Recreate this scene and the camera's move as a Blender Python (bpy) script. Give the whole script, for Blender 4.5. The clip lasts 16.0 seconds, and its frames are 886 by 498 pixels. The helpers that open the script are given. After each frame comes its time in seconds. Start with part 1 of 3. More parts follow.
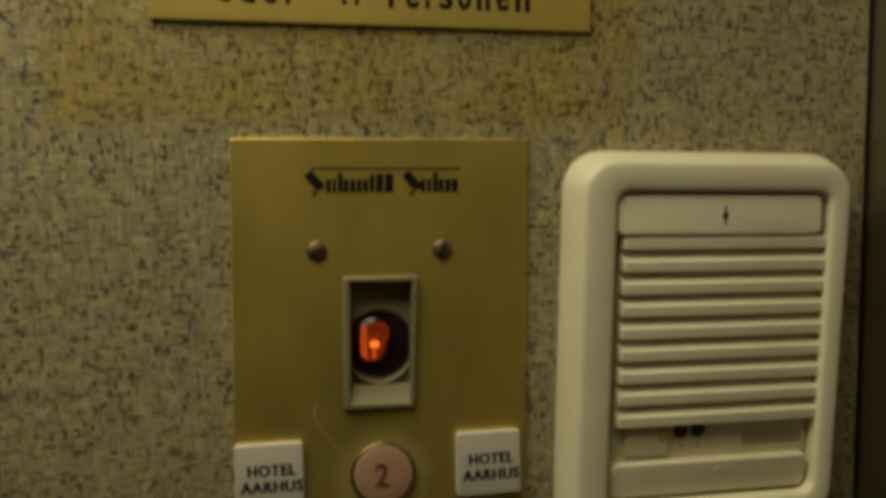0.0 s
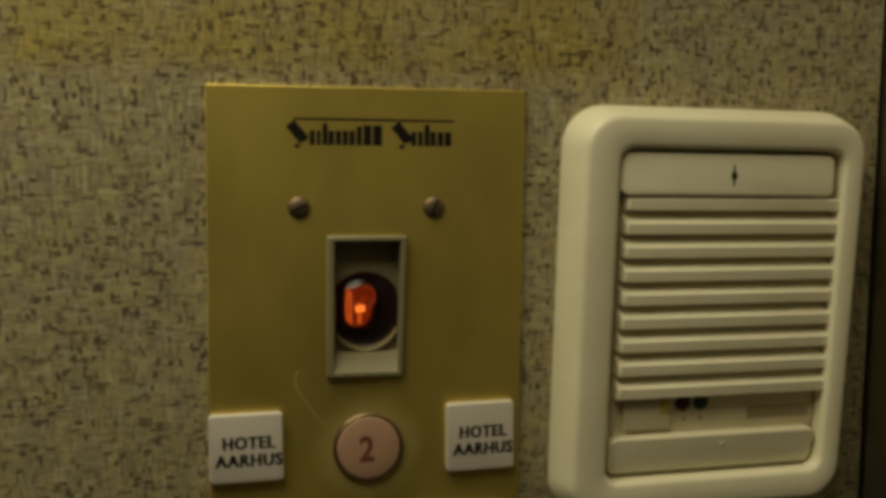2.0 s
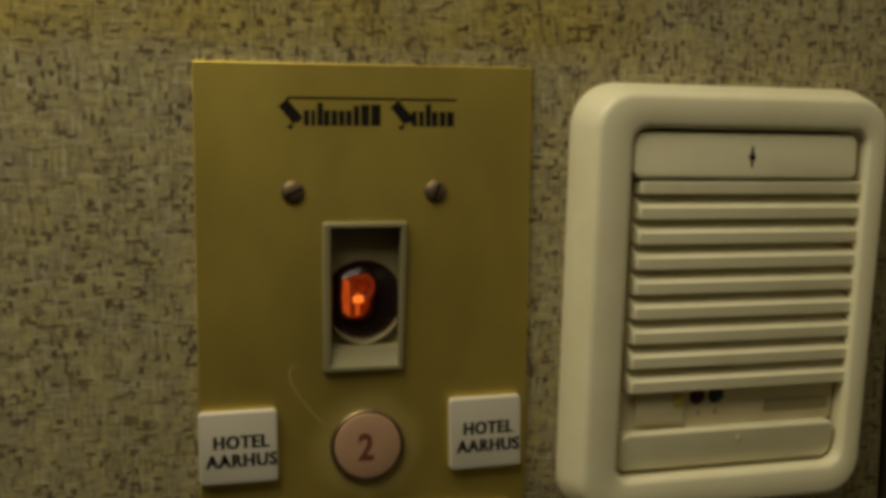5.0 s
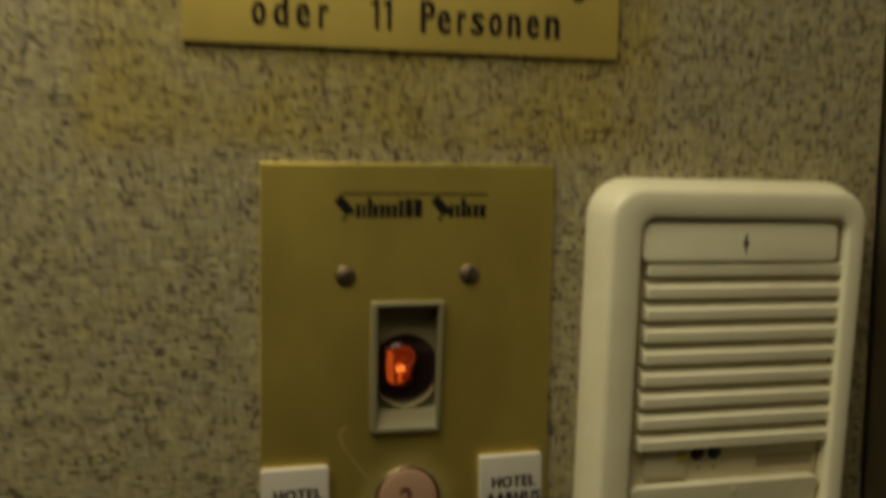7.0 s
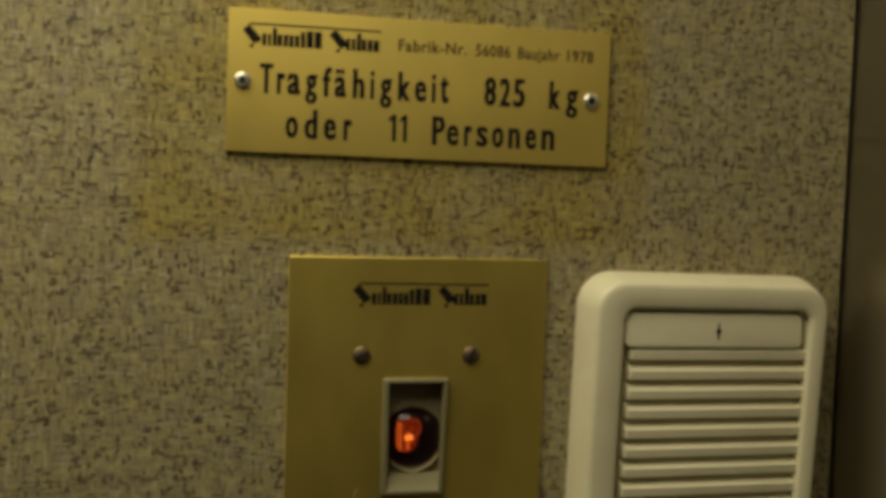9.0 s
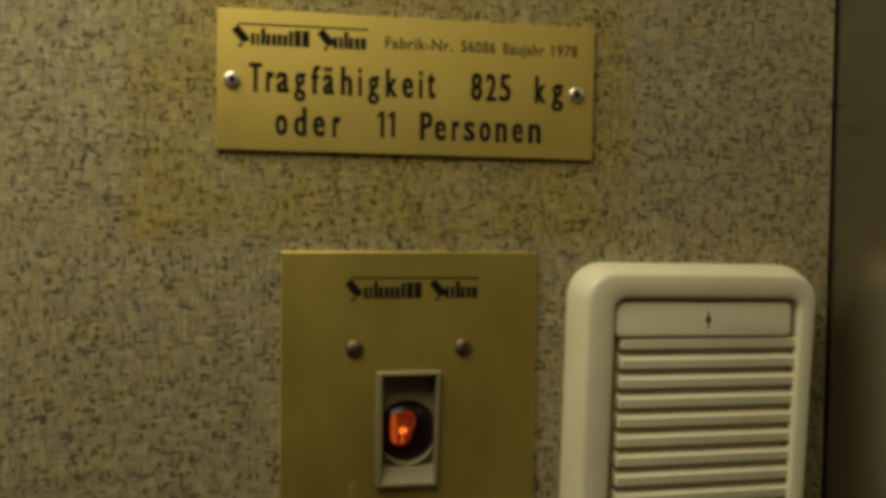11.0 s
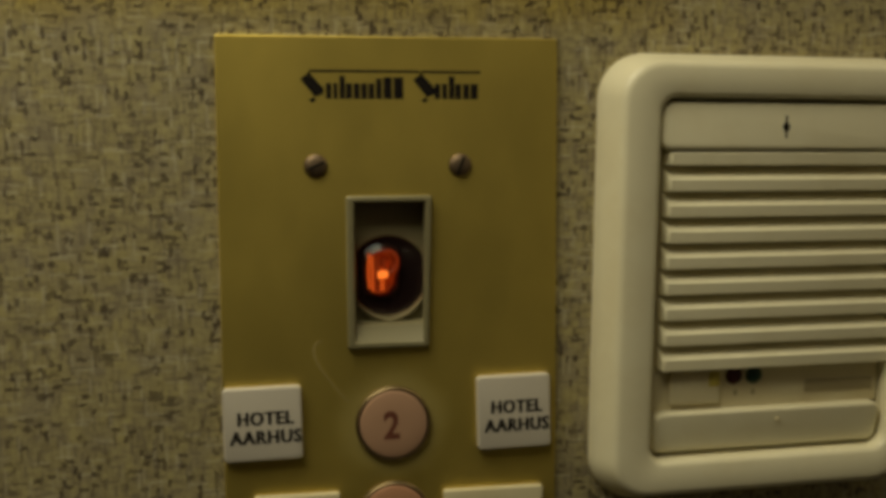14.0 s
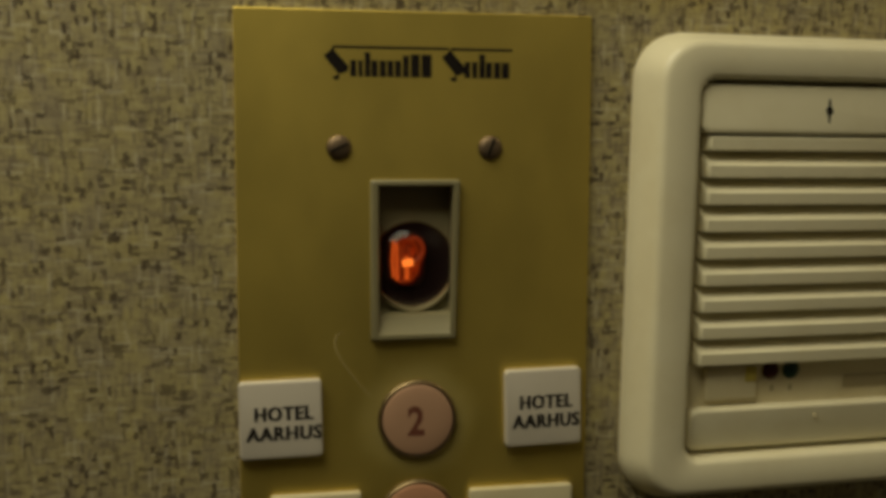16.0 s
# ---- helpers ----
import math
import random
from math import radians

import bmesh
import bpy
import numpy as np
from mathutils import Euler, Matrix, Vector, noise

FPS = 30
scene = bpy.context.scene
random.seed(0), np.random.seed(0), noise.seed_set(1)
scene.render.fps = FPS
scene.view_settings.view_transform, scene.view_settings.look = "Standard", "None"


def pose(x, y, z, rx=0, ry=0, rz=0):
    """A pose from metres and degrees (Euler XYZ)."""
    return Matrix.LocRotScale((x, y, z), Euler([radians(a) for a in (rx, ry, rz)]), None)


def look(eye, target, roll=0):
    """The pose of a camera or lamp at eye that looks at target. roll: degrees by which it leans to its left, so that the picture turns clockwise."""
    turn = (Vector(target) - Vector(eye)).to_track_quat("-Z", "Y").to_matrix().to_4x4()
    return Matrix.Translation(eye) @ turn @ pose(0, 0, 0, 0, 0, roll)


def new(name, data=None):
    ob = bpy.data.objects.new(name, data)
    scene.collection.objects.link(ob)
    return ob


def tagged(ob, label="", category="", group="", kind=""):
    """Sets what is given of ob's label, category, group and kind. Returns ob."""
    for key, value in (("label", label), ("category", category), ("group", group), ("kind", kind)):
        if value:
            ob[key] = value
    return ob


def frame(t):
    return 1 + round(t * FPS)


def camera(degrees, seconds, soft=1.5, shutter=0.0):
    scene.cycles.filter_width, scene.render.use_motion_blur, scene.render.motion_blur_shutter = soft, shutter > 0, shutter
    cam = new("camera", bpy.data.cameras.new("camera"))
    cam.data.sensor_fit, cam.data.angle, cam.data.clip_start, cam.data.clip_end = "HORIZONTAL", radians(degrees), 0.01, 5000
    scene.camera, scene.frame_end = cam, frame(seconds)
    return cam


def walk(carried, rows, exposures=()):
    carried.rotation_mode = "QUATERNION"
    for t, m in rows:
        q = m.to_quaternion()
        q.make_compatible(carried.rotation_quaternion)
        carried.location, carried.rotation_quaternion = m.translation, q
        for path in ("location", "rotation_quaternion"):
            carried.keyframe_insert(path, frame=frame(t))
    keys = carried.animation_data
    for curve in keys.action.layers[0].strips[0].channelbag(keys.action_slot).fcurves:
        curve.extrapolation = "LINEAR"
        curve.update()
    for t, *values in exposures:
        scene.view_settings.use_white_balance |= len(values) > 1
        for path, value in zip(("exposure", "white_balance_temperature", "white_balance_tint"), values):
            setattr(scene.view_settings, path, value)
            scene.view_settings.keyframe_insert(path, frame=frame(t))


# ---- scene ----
cam = camera(46.0, 16.0, soft=4.4, shutter=0.9)
PATH = [
    (0, (0.004, -0.419, 1.392), (0.383, 1.537, 1.221), 0.0),
    (0.5, (0.001, -0.412, 1.38), (0.401, 1.539, 1.19), 0.3),
    (1, (0.001, -0.409, 1.379), (0.407, 1.538, 1.173), 0.6),
    (1.5, (0.005, -0.404, 1.378), (0.426, 1.541, 1.18), 0.6),
    (2, (0.002, -0.391, 1.381), (0.433, 1.551, 1.174), 0.7),
    (2.5, (0.003, -0.382, 1.38), (0.43, 1.561, 1.17), 0.4),
    (3, (0.002, -0.375, 1.379), (0.433, 1.565, 1.151), 0.5),
    (3.5, (0.001, -0.364, 1.376), (0.445, 1.573, 1.149), 0.7),
    (4, (0.003, -0.366, 1.378), (0.443, 1.57, 1.138), 0.6),
    (6.5, (-0.009, -0.377, 1.382), (0.464, 1.554, 1.16), 0.6),
    (7, (-0.027, -0.412, 1.408), (0.446, 1.522, 1.21), 0.9),
    (7.5, (-0.042, -0.438, 1.424), (0.431, 1.496, 1.238), 1.3),
    (8, (-0.044, -0.447, 1.42), (0.423, 1.492, 1.274), 1.2),
    (8.5, (-0.04, -0.457, 1.425), (0.414, 1.486, 1.291), 1.3),
    (9, (-0.033, -0.468, 1.434), (0.396, 1.481, 1.311), 1.9),
    (9.5, (-0.02, -0.477, 1.428), (0.35, 1.486, 1.332), 1.7),
    (12, (-0.034, -0.47, 1.414), (0.422, 1.476, 1.338), 0.2),
    (12.5, (-0.007, -0.442, 1.373), (0.371, 1.52, 1.305), -1.1),
    (13, (0.013, -0.409, 1.365), (0.365, 1.555, 1.2332), -0.8),
    (13.5, (0.013, -0.382, 1.369), (0.378, 1.577, 1.188), 0.0),
    (14, (0.015, -0.368, 1.36), (0.354, 1.595, 1.176), -0.3),
    (14.5, (0.004, -0.354, 1.36), (0.362, 1.604, 1.162), 0.2),
    (15, (-0.002, -0.348, 1.357), (0.38, 1.605, 1.154), 0.2),
    (15.5, (-0.004, -0.345, 1.358), (0.393, 1.605, 1.153), 0.1),
    (16, (0.001, -0.347, 1.357), (0.383, 1.606, 1.156), 0.2),
]
walk(cam, [(t, look(eye, target, roll)) for t, eye, target, roll in PATH], exposures=[(0.0, 0.0), (16.0, 0.0)])

# ---- light: one warm ceiling luminaire of the lift cab ----
world = bpy.data.worlds.new("cab_world")
scene.world = world
world.use_nodes = True
world.node_tree.nodes["Background"].inputs["Color"].default_value = (0.02, 0.018, 0.014, 1)
world.node_tree.nodes["Background"].inputs["Strength"].default_value = 0.1
lamp_data = bpy.data.lights.new("ceiling_lamp", "AREA")
lamp_data.shape, lamp_data.size, lamp_data.size_y = "RECTANGLE", 0.50, 0.44
lamp_data.energy, lamp_data.color = 4.25, (0.985, 0.905, 0.63)
lamp = new("ceiling_lamp", lamp_data)
lamp.matrix_world = pose(-0.24, -0.27, 1.88)


# ---- materials ----
class Mat:
    """A node material with a Principled shader and short calls for its nodes."""

    def __init__(self, name, color=(0.5, 0.5, 0.5), rough=0.5, metal=0.0, spec=0.5):
        self.mat = bpy.data.materials.new(name)
        self.mat.use_nodes = True
        self.nt = self.mat.node_tree
        self.p = self.nt.nodes["Principled BSDF"]
        self.set("Base Color", (*color, 1))
        self.set("Roughness", rough)
        self.set("Metallic", metal)
        self.set("Specular IOR Level", spec)

    def set(self, key, value):
        self.p.inputs[key].default_value = value

    def node(self, kind, **values):
        n = self.nt.nodes.new(kind)
        for key, value in values.items():
            n.inputs[key.replace("_", " ")].default_value = value
        return n

    def link(self, a, b):
        self.nt.links.new(a, b)

    def coords(self, scale=(1, 1, 1), shift=(0, 0, 0)):
        tc = self.nt.nodes.new("ShaderNodeTexCoord")
        mp = self.nt.nodes.new("ShaderNodeMapping")
        mp.inputs["Scale"].default_value = scale
        mp.inputs["Location"].default_value = shift
        self.link(tc.outputs["Object"], mp.inputs["Vector"])
        return mp.outputs["Vector"]

    def noise(self, scale, detail=2.0, rough=0.5, shift=(0, 0, 0)):
        n = self.node("ShaderNodeTexNoise", Scale=1.0, Detail=detail, Roughness=rough)
        self.link(self.coords(scale, shift), n.inputs["Vector"])
        return n.outputs["Fac"]

    def ramp(self, fac, lo, hi):
        n = self.node("ShaderNodeMapRange")
        n.interpolation_type = "SMOOTHSTEP"
        n.inputs["From Min"].default_value, n.inputs["From Max"].default_value = lo, hi
        self.link(fac, n.inputs["Value"])
        return n.outputs["Result"]

    def math(self, op, a, b):
        n = self.nt.nodes.new("ShaderNodeMath")
        n.operation = op
        for i, v in enumerate((a, b)):
            if isinstance(v, (int, float)):
                n.inputs[i].default_value = v
            else:
                self.link(v, n.inputs[i])
        return n.outputs["Value"]

    def mix(self, fac, a, b):
        n = self.nt.nodes.new("ShaderNodeMix")
        n.data_type = "RGBA"
        for sock, v in ((n.inputs["Factor"], fac), (n.inputs["A"], a), (n.inputs["B"], b)):
            if isinstance(v, tuple):
                sock.default_value = (*v, 1)
            elif isinstance(v, (int, float)):
                sock.default_value = v
            else:
                self.link(v, sock)
        return n.outputs["Result"]

    def bump(self, height, strength, distance):
        n = self.node("ShaderNodeBump", Strength=strength, Distance=distance)
        self.link(height, n.inputs["Height"])
        self.link(n.outputs["Normal"], self.p.inputs["Normal"])


def threads(m, across, along, seed, lo, hi, upright):
    """Short dashes of a weave: threads of one width, cut into random lengths, each with its own shade."""
    tc = m.nt.nodes.new("ShaderNodeTexCoord")
    sep = m.nt.nodes.new("ShaderNodeSeparateXYZ")
    m.link(tc.outputs["Object"], sep.inputs[0])
    level = m.math("ADD", sep.outputs["X"], sep.outputs["Y"])
    a, b = (level, sep.outputs["Z"]) if upright else (sep.outputs["Z"], level)
    a = m.math("ADD", a, m.math("MULTIPLY", m.noise((520, 520, 520), 2, shift=(seed, 1, 2)), across * 1.7))
    b = m.math("ADD", b, m.math("MULTIPLY", m.noise((620, 620, 620), 2, shift=(seed, 5, 2)), across * 3.0))
    lane = m.math("FLOOR", m.math("ADD", m.math("DIVIDE", a, across), seed + 0.37), 0.0)
    slip = m.nt.nodes.new("ShaderNodeTexWhiteNoise")
    slip.noise_dimensions = "1D"
    m.link(lane, slip.inputs["W"])
    step = m.math("FLOOR", m.math("ADD", m.math("DIVIDE", b, along), m.math("MULTIPLY", slip.outputs["Value"], 31.0)), 0.0)
    cell = m.nt.nodes.new("ShaderNodeCombineXYZ")
    m.link(lane, cell.inputs["X"])
    m.link(step, cell.inputs["Y"])
    cell.inputs["Z"].default_value = seed
    pick = m.nt.nodes.new("ShaderNodeTexWhiteNoise")
    m.link(cell.outputs["Vector"], pick.inputs["Vector"])
    return m.ramp(pick.outputs["Value"], lo, hi)


def laminate():
    """Woven-look laminate: olive straw ground of fine crossing threads with short dark flecks both ways."""
    m = Mat("woven_laminate", rough=0.55, spec=0.3)
    weave = m.math("MULTIPLY", m.math("ADD", threads(m, 0.0007, 0.0030, 3.0, 0.0, 1.0, True), threads(m, 0.0007, 0.0034, 8.0, 0.0, 1.0, False)), 0.5)
    ground = m.mix(weave, (0.275, 0.230, 0.118), (0.455, 0.393, 0.200))
    cool = m.ramp(m.noise((75, 75, 75), 3, shift=(3, 0, 1)), 0.46, 0.66)
    ground = m.mix(m.math("MULTIPLY", cool, 0.5), ground, (0.30, 0.258, 0.185))
    straw = m.ramp(m.noise((130, 130, 110), 3, shift=(7, 2, 5)), 0.50, 0.68)
    ground = m.mix(m.math("MULTIPLY", straw, 0.5), ground, (0.47, 0.40, 0.17))
    # greyed and purple-brown half-tones of single yarns
    for seed, upright, shade in ((12.0, True, (0.175, 0.145, 0.105)), (17.0, False, (0.19, 0.155, 0.105))):
        yarn = threads(m, 0.0011, 0.0042, seed, 0.80, 0.90, upright)
        ground = m.mix(m.math("MULTIPLY", yarn, 0.55), ground, shade)
    for seed, upright in ((21.0, True), (26.0, False)):
        pale = threads(m, 0.0008, 0.0060, seed, 0.90, 0.98, upright)
        ground = m.mix(m.math("MULTIPLY", pale, 0.45), ground, (0.56, 0.51, 0.36))
    # dark flecks, in loose clusters
    cluster = m.ramp(m.noise((45, 45, 45), 2, shift=(9, 9, 2)), 0.3, 0.62)
    flecks = None
    for across, along, seed, lo, upright in ((0.0013, 0.0027, 31.0, 0.935, True), (0.0013, 0.0029, 36.0, 0.935, False), (0.0017, 0.0020, 41.0, 0.955, True), (0.0011, 0.0050, 46.0, 0.97, False), (0.0011, 0.0046, 51.0, 0.975, True)):
        f = threads(m, across, along, seed, lo, lo + 0.03, upright)
        flecks = f if flecks is None else m.math("MAXIMUM", flecks, f)
    flecks = m.math("MULTIPLY", flecks, m.math("ADD", m.math("MULTIPLY", cluster, 0.4), 0.46))
    col = m.mix(flecks, ground, (0.066, 0.047, 0.030))
    # ochre ageing stain with a straight-edged outline round the load plate
    tc = m.nt.nodes.new("ShaderNodeTexCoord")
    sep = m.nt.nodes.new("ShaderNodeSeparateXYZ")
    m.link(tc.outputs["Object"], sep.inputs[0])
    dx = m.math("SUBTRACT", m.math("ABSOLUTE", m.math("SUBTRACT", sep.outputs["X"], 0.0495), 0), 0.1165)
    dz = m.math("SUBTRACT", m.math("ABSOLUTE", m.math("SUBTRACT", sep.outputs["Z"], 1.476), 0), 0.070)
    d = m.math("ADD", m.math("MAXIMUM", dx, dz), m.math("MULTIPLY", m.noise((60, 60, 60), 3, shift=(2, 2, 2)), 0.012))
    patchy = m.math("ADD", m.math("MULTIPLY", m.ramp(m.noise((28, 28, 28), 3, shift=(6, 1, 7)), 0.35, 0.65), 0.45), 0.45)
    stain = m.math("MULTIPLY", m.math("SUBTRACT", 1.0, m.ramp(d, -0.001, 0.013)), patchy)
    tint = m.nt.nodes.new("ShaderNodeMix")
    tint.data_type, tint.blend_type = "RGBA", "MULTIPLY"
    m.link(stain, tint.inputs["Factor"])
    m.link(col, tint.inputs["A"])
    tint.inputs["B"].default_value = (1.0, 0.90, 0.47, 1)
    m.link(tint.outputs["Result"], m.p.inputs["Base Color"])
    m.bump(weave, 0.12, 0.0003)
    return m.mat


def gold(name, color, rough, worn=None):
    """Gold-anodised sheet: fine brushing, faint smears, and a dulled ring where fingers have rubbed."""
    m = Mat(name, color, rough, 0.9)
    smear = m.noise((30, 30, 18), 4, 0.6)
    col = m.mix(m.ramp(smear, 0.3, 0.7), tuple(c * 0.9 for c in color), color)
    # short hairline scratches, mostly level
    hair = m.ramp(m.noise((90, 90, 5200), 2, 0.6, (3, 1, 6)), 0.66, 0.78)
    col = m.mix(m.math("MULTIPLY", hair, 0.18), col, tuple(min(1.0, c * 1.5 + 0.04) for c in color))
    if worn:
        tc = m.nt.nodes.new("ShaderNodeTexCoord")
        sep = m.nt.nodes.new("ShaderNodeSeparateXYZ")
        m.link(tc.outputs["Object"], sep.inputs[0])
        dx, dz = m.math("SUBTRACT", sep.outputs["X"], worn[0]), m.math("SUBTRACT", sep.outputs["Z"], worn[1])
        far = m.math("SQRT", m.math("ADD", m.math("MULTIPLY", dx, dx), m.math("MULTIPLY", dz, dz)), 0.0)
        far = m.math("ADD", far, m.math("MULTIPLY", m.noise((120, 120, 120), 3, shift=(8, 2, 1)), 0.006))
        rubbed = m.math("SUBTRACT", 1.0, m.ramp(far, 0.015, 0.027))
        col = m.mix(m.math("MULTIPLY", rubbed, 0.45), col, (0.50, 0.43, 0.20))
        m.link(m.math("SUBTRACT", 0.9, m.math("MULTIPLY", rubbed, 0.35)), m.p.inputs["Metallic"])
    m.link(col, m.p.inputs["Base Color"])
    m.link(m.math("ADD", m.math("MULTIPLY", smear, 0.14), rough - 0.07), m.p.inputs["Roughness"])
    m.bump(m.noise((160, 160, 5000), 2), 0.05, 0.0002)
    return m.mat


def plastic(name, color, rough=0.42, grime=0.12):
    m = Mat(name, color, rough)
    dirt = m.ramp(m.noise((45, 45, 45), 4, 0.6), 0.42, 0.72)
    m.link(m.mix(m.math("MULTIPLY", dirt, grime * 2), color, tuple(c * k for c, k in zip(color, (0.78, 0.72, 0.6)))), m.p.inputs["Base Color"])
    m.link(m.math("ADD", m.math("MULTIPLY", dirt, 0.12), rough - 0.04), m.p.inputs["Roughness"])
    m.bump(m.noise((2500, 2500, 2500), 1), 0.06, 0.0001)
    return m.mat


def brushed(name, color, rough, grain=(30, 12, 3000)):
    m = Mat(name, color, rough, 1.0)
    n = m.noise(grain, 2)
    m.link(m.math("ADD", m.math("MULTIPLY", n, 0.15), rough - 0.08), m.p.inputs["Roughness"])
    m.bump(n, 0.12, 0.0002)
    return m.mat


def glow(name, color, strength):
    m = Mat(name, (0.02, 0.01, 0.01), 0.6)
    m.set("Emission Color", (*color, 1))
    m.set("Emission Strength", strength)
    return m.mat


def gas_glow():
    """Neon gas between the cathodes: brightest in the middle, uneven, fading to nothing at the rim."""
    m = Mat("neon_haze", (0.02, 0.008, 0.008), 0.6)
    tc = m.nt.nodes.new("ShaderNodeTexCoord")
    sep = m.nt.nodes.new("ShaderNodeSeparateXYZ")
    m.link(tc.outputs["Object"], sep.inputs[0])
    px = m.math("DIVIDE", m.math("SUBTRACT", sep.outputs["X"], 0.0566), 0.0066)
    pz = m.math("DIVIDE", m.math("SUBTRACT", sep.outputs["Z"], 1.3176), 0.0096)
    r = m.math("ADD", m.math("MULTIPLY", px, px), m.math("MULTIPLY", pz, pz))
    fade = m.math("SUBTRACT", 1.0, m.ramp(r, 0.0, 1.0))
    uneven = m.math("ADD", m.ramp(m.noise((420, 420, 300), 2, shift=(1, 4, 2)), 0.35, 0.7), 0.25)
    m.set("Emission Color", (1.0, 0.085, 0.006, 1))
    m.link(m.math("MULTIPLY", m.math("MULTIPLY", fade, uneven), 0.26), m.p.inputs["Emission Strength"])
    return m.mat


def tube_glass():
    """Red-lacquered glass: lets tinted light through, with a glossy front."""
    m = Mat("red_lacquered_glass", (0.02, 0.005, 0.005), 0.06)
    tr = m.nt.nodes.new("ShaderNodeBsdfTransparent")
    tr.inputs["Color"].default_value = (0.85, 0.66, 0.55, 1)
    gl = m.nt.nodes.new("ShaderNodeBsdfGlossy")
    gl.inputs["Roughness"].default_value = 0.05
    fr = m.nt.nodes.new("ShaderNodeFresnel")
    fr.inputs["IOR"].default_value = 1.28
    mx = m.nt.nodes.new("ShaderNodeMixShader")
    m.link(fr.outputs[0], mx.inputs[0])
    m.link(tr.outputs[0], mx.inputs[1])
    m.link(gl.outputs[0], mx.inputs[2])
    m.link(mx.outputs[0], m.nt.nodes["Material Output"].inputs["Surface"])
    return m.mat


LAMINATE = laminate()
PANEL_GOLD = gold("gold_anodised_panel", (0.71, 0.555, 0.135), 0.52, (0.0597, 1.2632))
PLATE_GOLD = gold("gold_anodised_plate", (0.67, 0.53, 0.15), 0.72)
CREAM = plastic("cream_plastic", (0.83, 0.775, 0.56))
# darker cream: yellowed ageing plus the shade of the intercom's recesses, in the colour
CREAM_DULL = plastic("aged_shaded_cream", (0.68, 0.61, 0.40), 0.5, 0.2)
WHITE_TAG = plastic("white_label_plastic", (0.62, 0.57, 0.49), 0.45, 0.06)
BEZEL = plastic("grey_beige_plastic", (0.235, 0.21, 0.115), 0.5)
PINK = plastic("pink_button_plastic", (0.49, 0.295, 0.19), 0.45, 0.1)
SALMON = plastic("salmon_button_plastic", (0.52, 0.27, 0.16), 0.4, 0.1)
INK = Mat("black_ink", (0.012, 0.009, 0.008), 0.8, 0.0, 0.15).mat
INK_FADED = Mat("faded_ink", (0.07, 0.045, 0.02), 0.8, 0.0, 0.15).mat
INK_RED = Mat("brown_red_ink", (0.16, 0.05, 0.03), 0.6).mat
BAR_BROWN = Mat("embossed_grey_brown", (0.36, 0.30, 0.17), 0.5).mat
SCREW = brushed("dull_dark_steel", (0.22, 0.16, 0.105), 0.58, (900, 900, 900))
CHROME = brushed("bright_screw_steel", (0.80, 0.77, 0.70), 0.42, (900, 900, 900))
RING = brushed("dark_bronze_ring", (0.24, 0.18, 0.10), 0.5, (700, 700, 700))
STEEL = brushed("brushed_steel", (0.42, 0.39, 0.345), 0.34, (10, 14, 900))
BLACK = Mat("black_gap", (0.012, 0.011, 0.01), 0.8, 0.0, 0.1).mat
TUBE_DARK = Mat("tube_interior", (0.012, 0.007, 0.010), 0.7, 0.0, 0.2).mat
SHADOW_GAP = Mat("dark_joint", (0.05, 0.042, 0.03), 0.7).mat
GLASS = tube_glass()
GLOW_HOT = glow("hot_orange_glow", (1.0, 0.25, 0.035), 1.5)
GLOW_MID = glow("orange_glow", (1.0, 0.17, 0.02), 0.6)
GLOW_HAZE = gas_glow()
GLOW_DIM = glow("dim_red_glow", (1.0, 0.11, 0.01), 0.16)
LED_YELLOW = plastic("yellow_lens", (0.50, 0.41, 0.08), 0.4, 0.05)
LED_RED = plastic("dark_red_lens", (0.06, 0.008, 0.012), 0.25, 0.05)
LED_GREEN = plastic("dark_green_lens", (0.012, 0.045, 0.032), 0.25, 0.05)
SCRATCH = Mat("bare_scratch", (0.66, 0.53, 0.22), 0.5, 0.5).mat
# invented dark brown for the unseen south side, chosen to cut bounce light
DARK_SIDE = plastic("dark_brown_low_bounce", (0.055, 0.042, 0.030), 0.5)
CEILING = plastic("ceiling_paint", (0.62, 0.58, 0.48), 0.6)
FLOOR = plastic("dark_rubber_floor", (0.05, 0.045, 0.04), 0.7)


# ---- mesh helpers ----
def rr(x0, x1, z0, z1, r, n=6):
    """Rounded rectangle outline in the wall's plane."""
    pts = []
    for cx, cz, a0 in ((x1 - r, z1 - r, 0), (x0 + r, z1 - r, 90), (x0 + r, z0 + r, 180), (x1 - r, z0 + r, 270)):
        for i in range(n + 1):
            a = radians(a0 + 90 * i / n)
            pts.append((cx + r * math.cos(a), cz + r * math.sin(a)))
    return pts


def circle(cx, cz, r, n=40):
    return [(cx + r * math.cos(2 * math.pi * i / n), cz + r * math.sin(2 * math.pi * i / n)) for i in range(n)]


def loft(rings, first=True, last=True, closed=False, bm=None):
    """Skin over rings of equal length, each (outline, y)."""
    bm = bm or bmesh.new()
    rows = [[bm.verts.new((x, y, z)) for x, z in outline] for outline, y in rings]
    n = len(rows[0])
    pairs = list(zip(rows, rows[1:])) + ([(rows[-1], rows[0])] if closed else [])
    for a, b in pairs:
        for i in range(n):
            j = (i + 1) % n
            bm.faces.new((a[i], a[j], b[j], b[i]))
    if first and not closed:
        bm.faces.new(rows[0])
    if last and not closed:
        bm.faces.new(rows[-1])
    bmesh.ops.recalc_face_normals(bm, faces=bm.faces)
    return bm


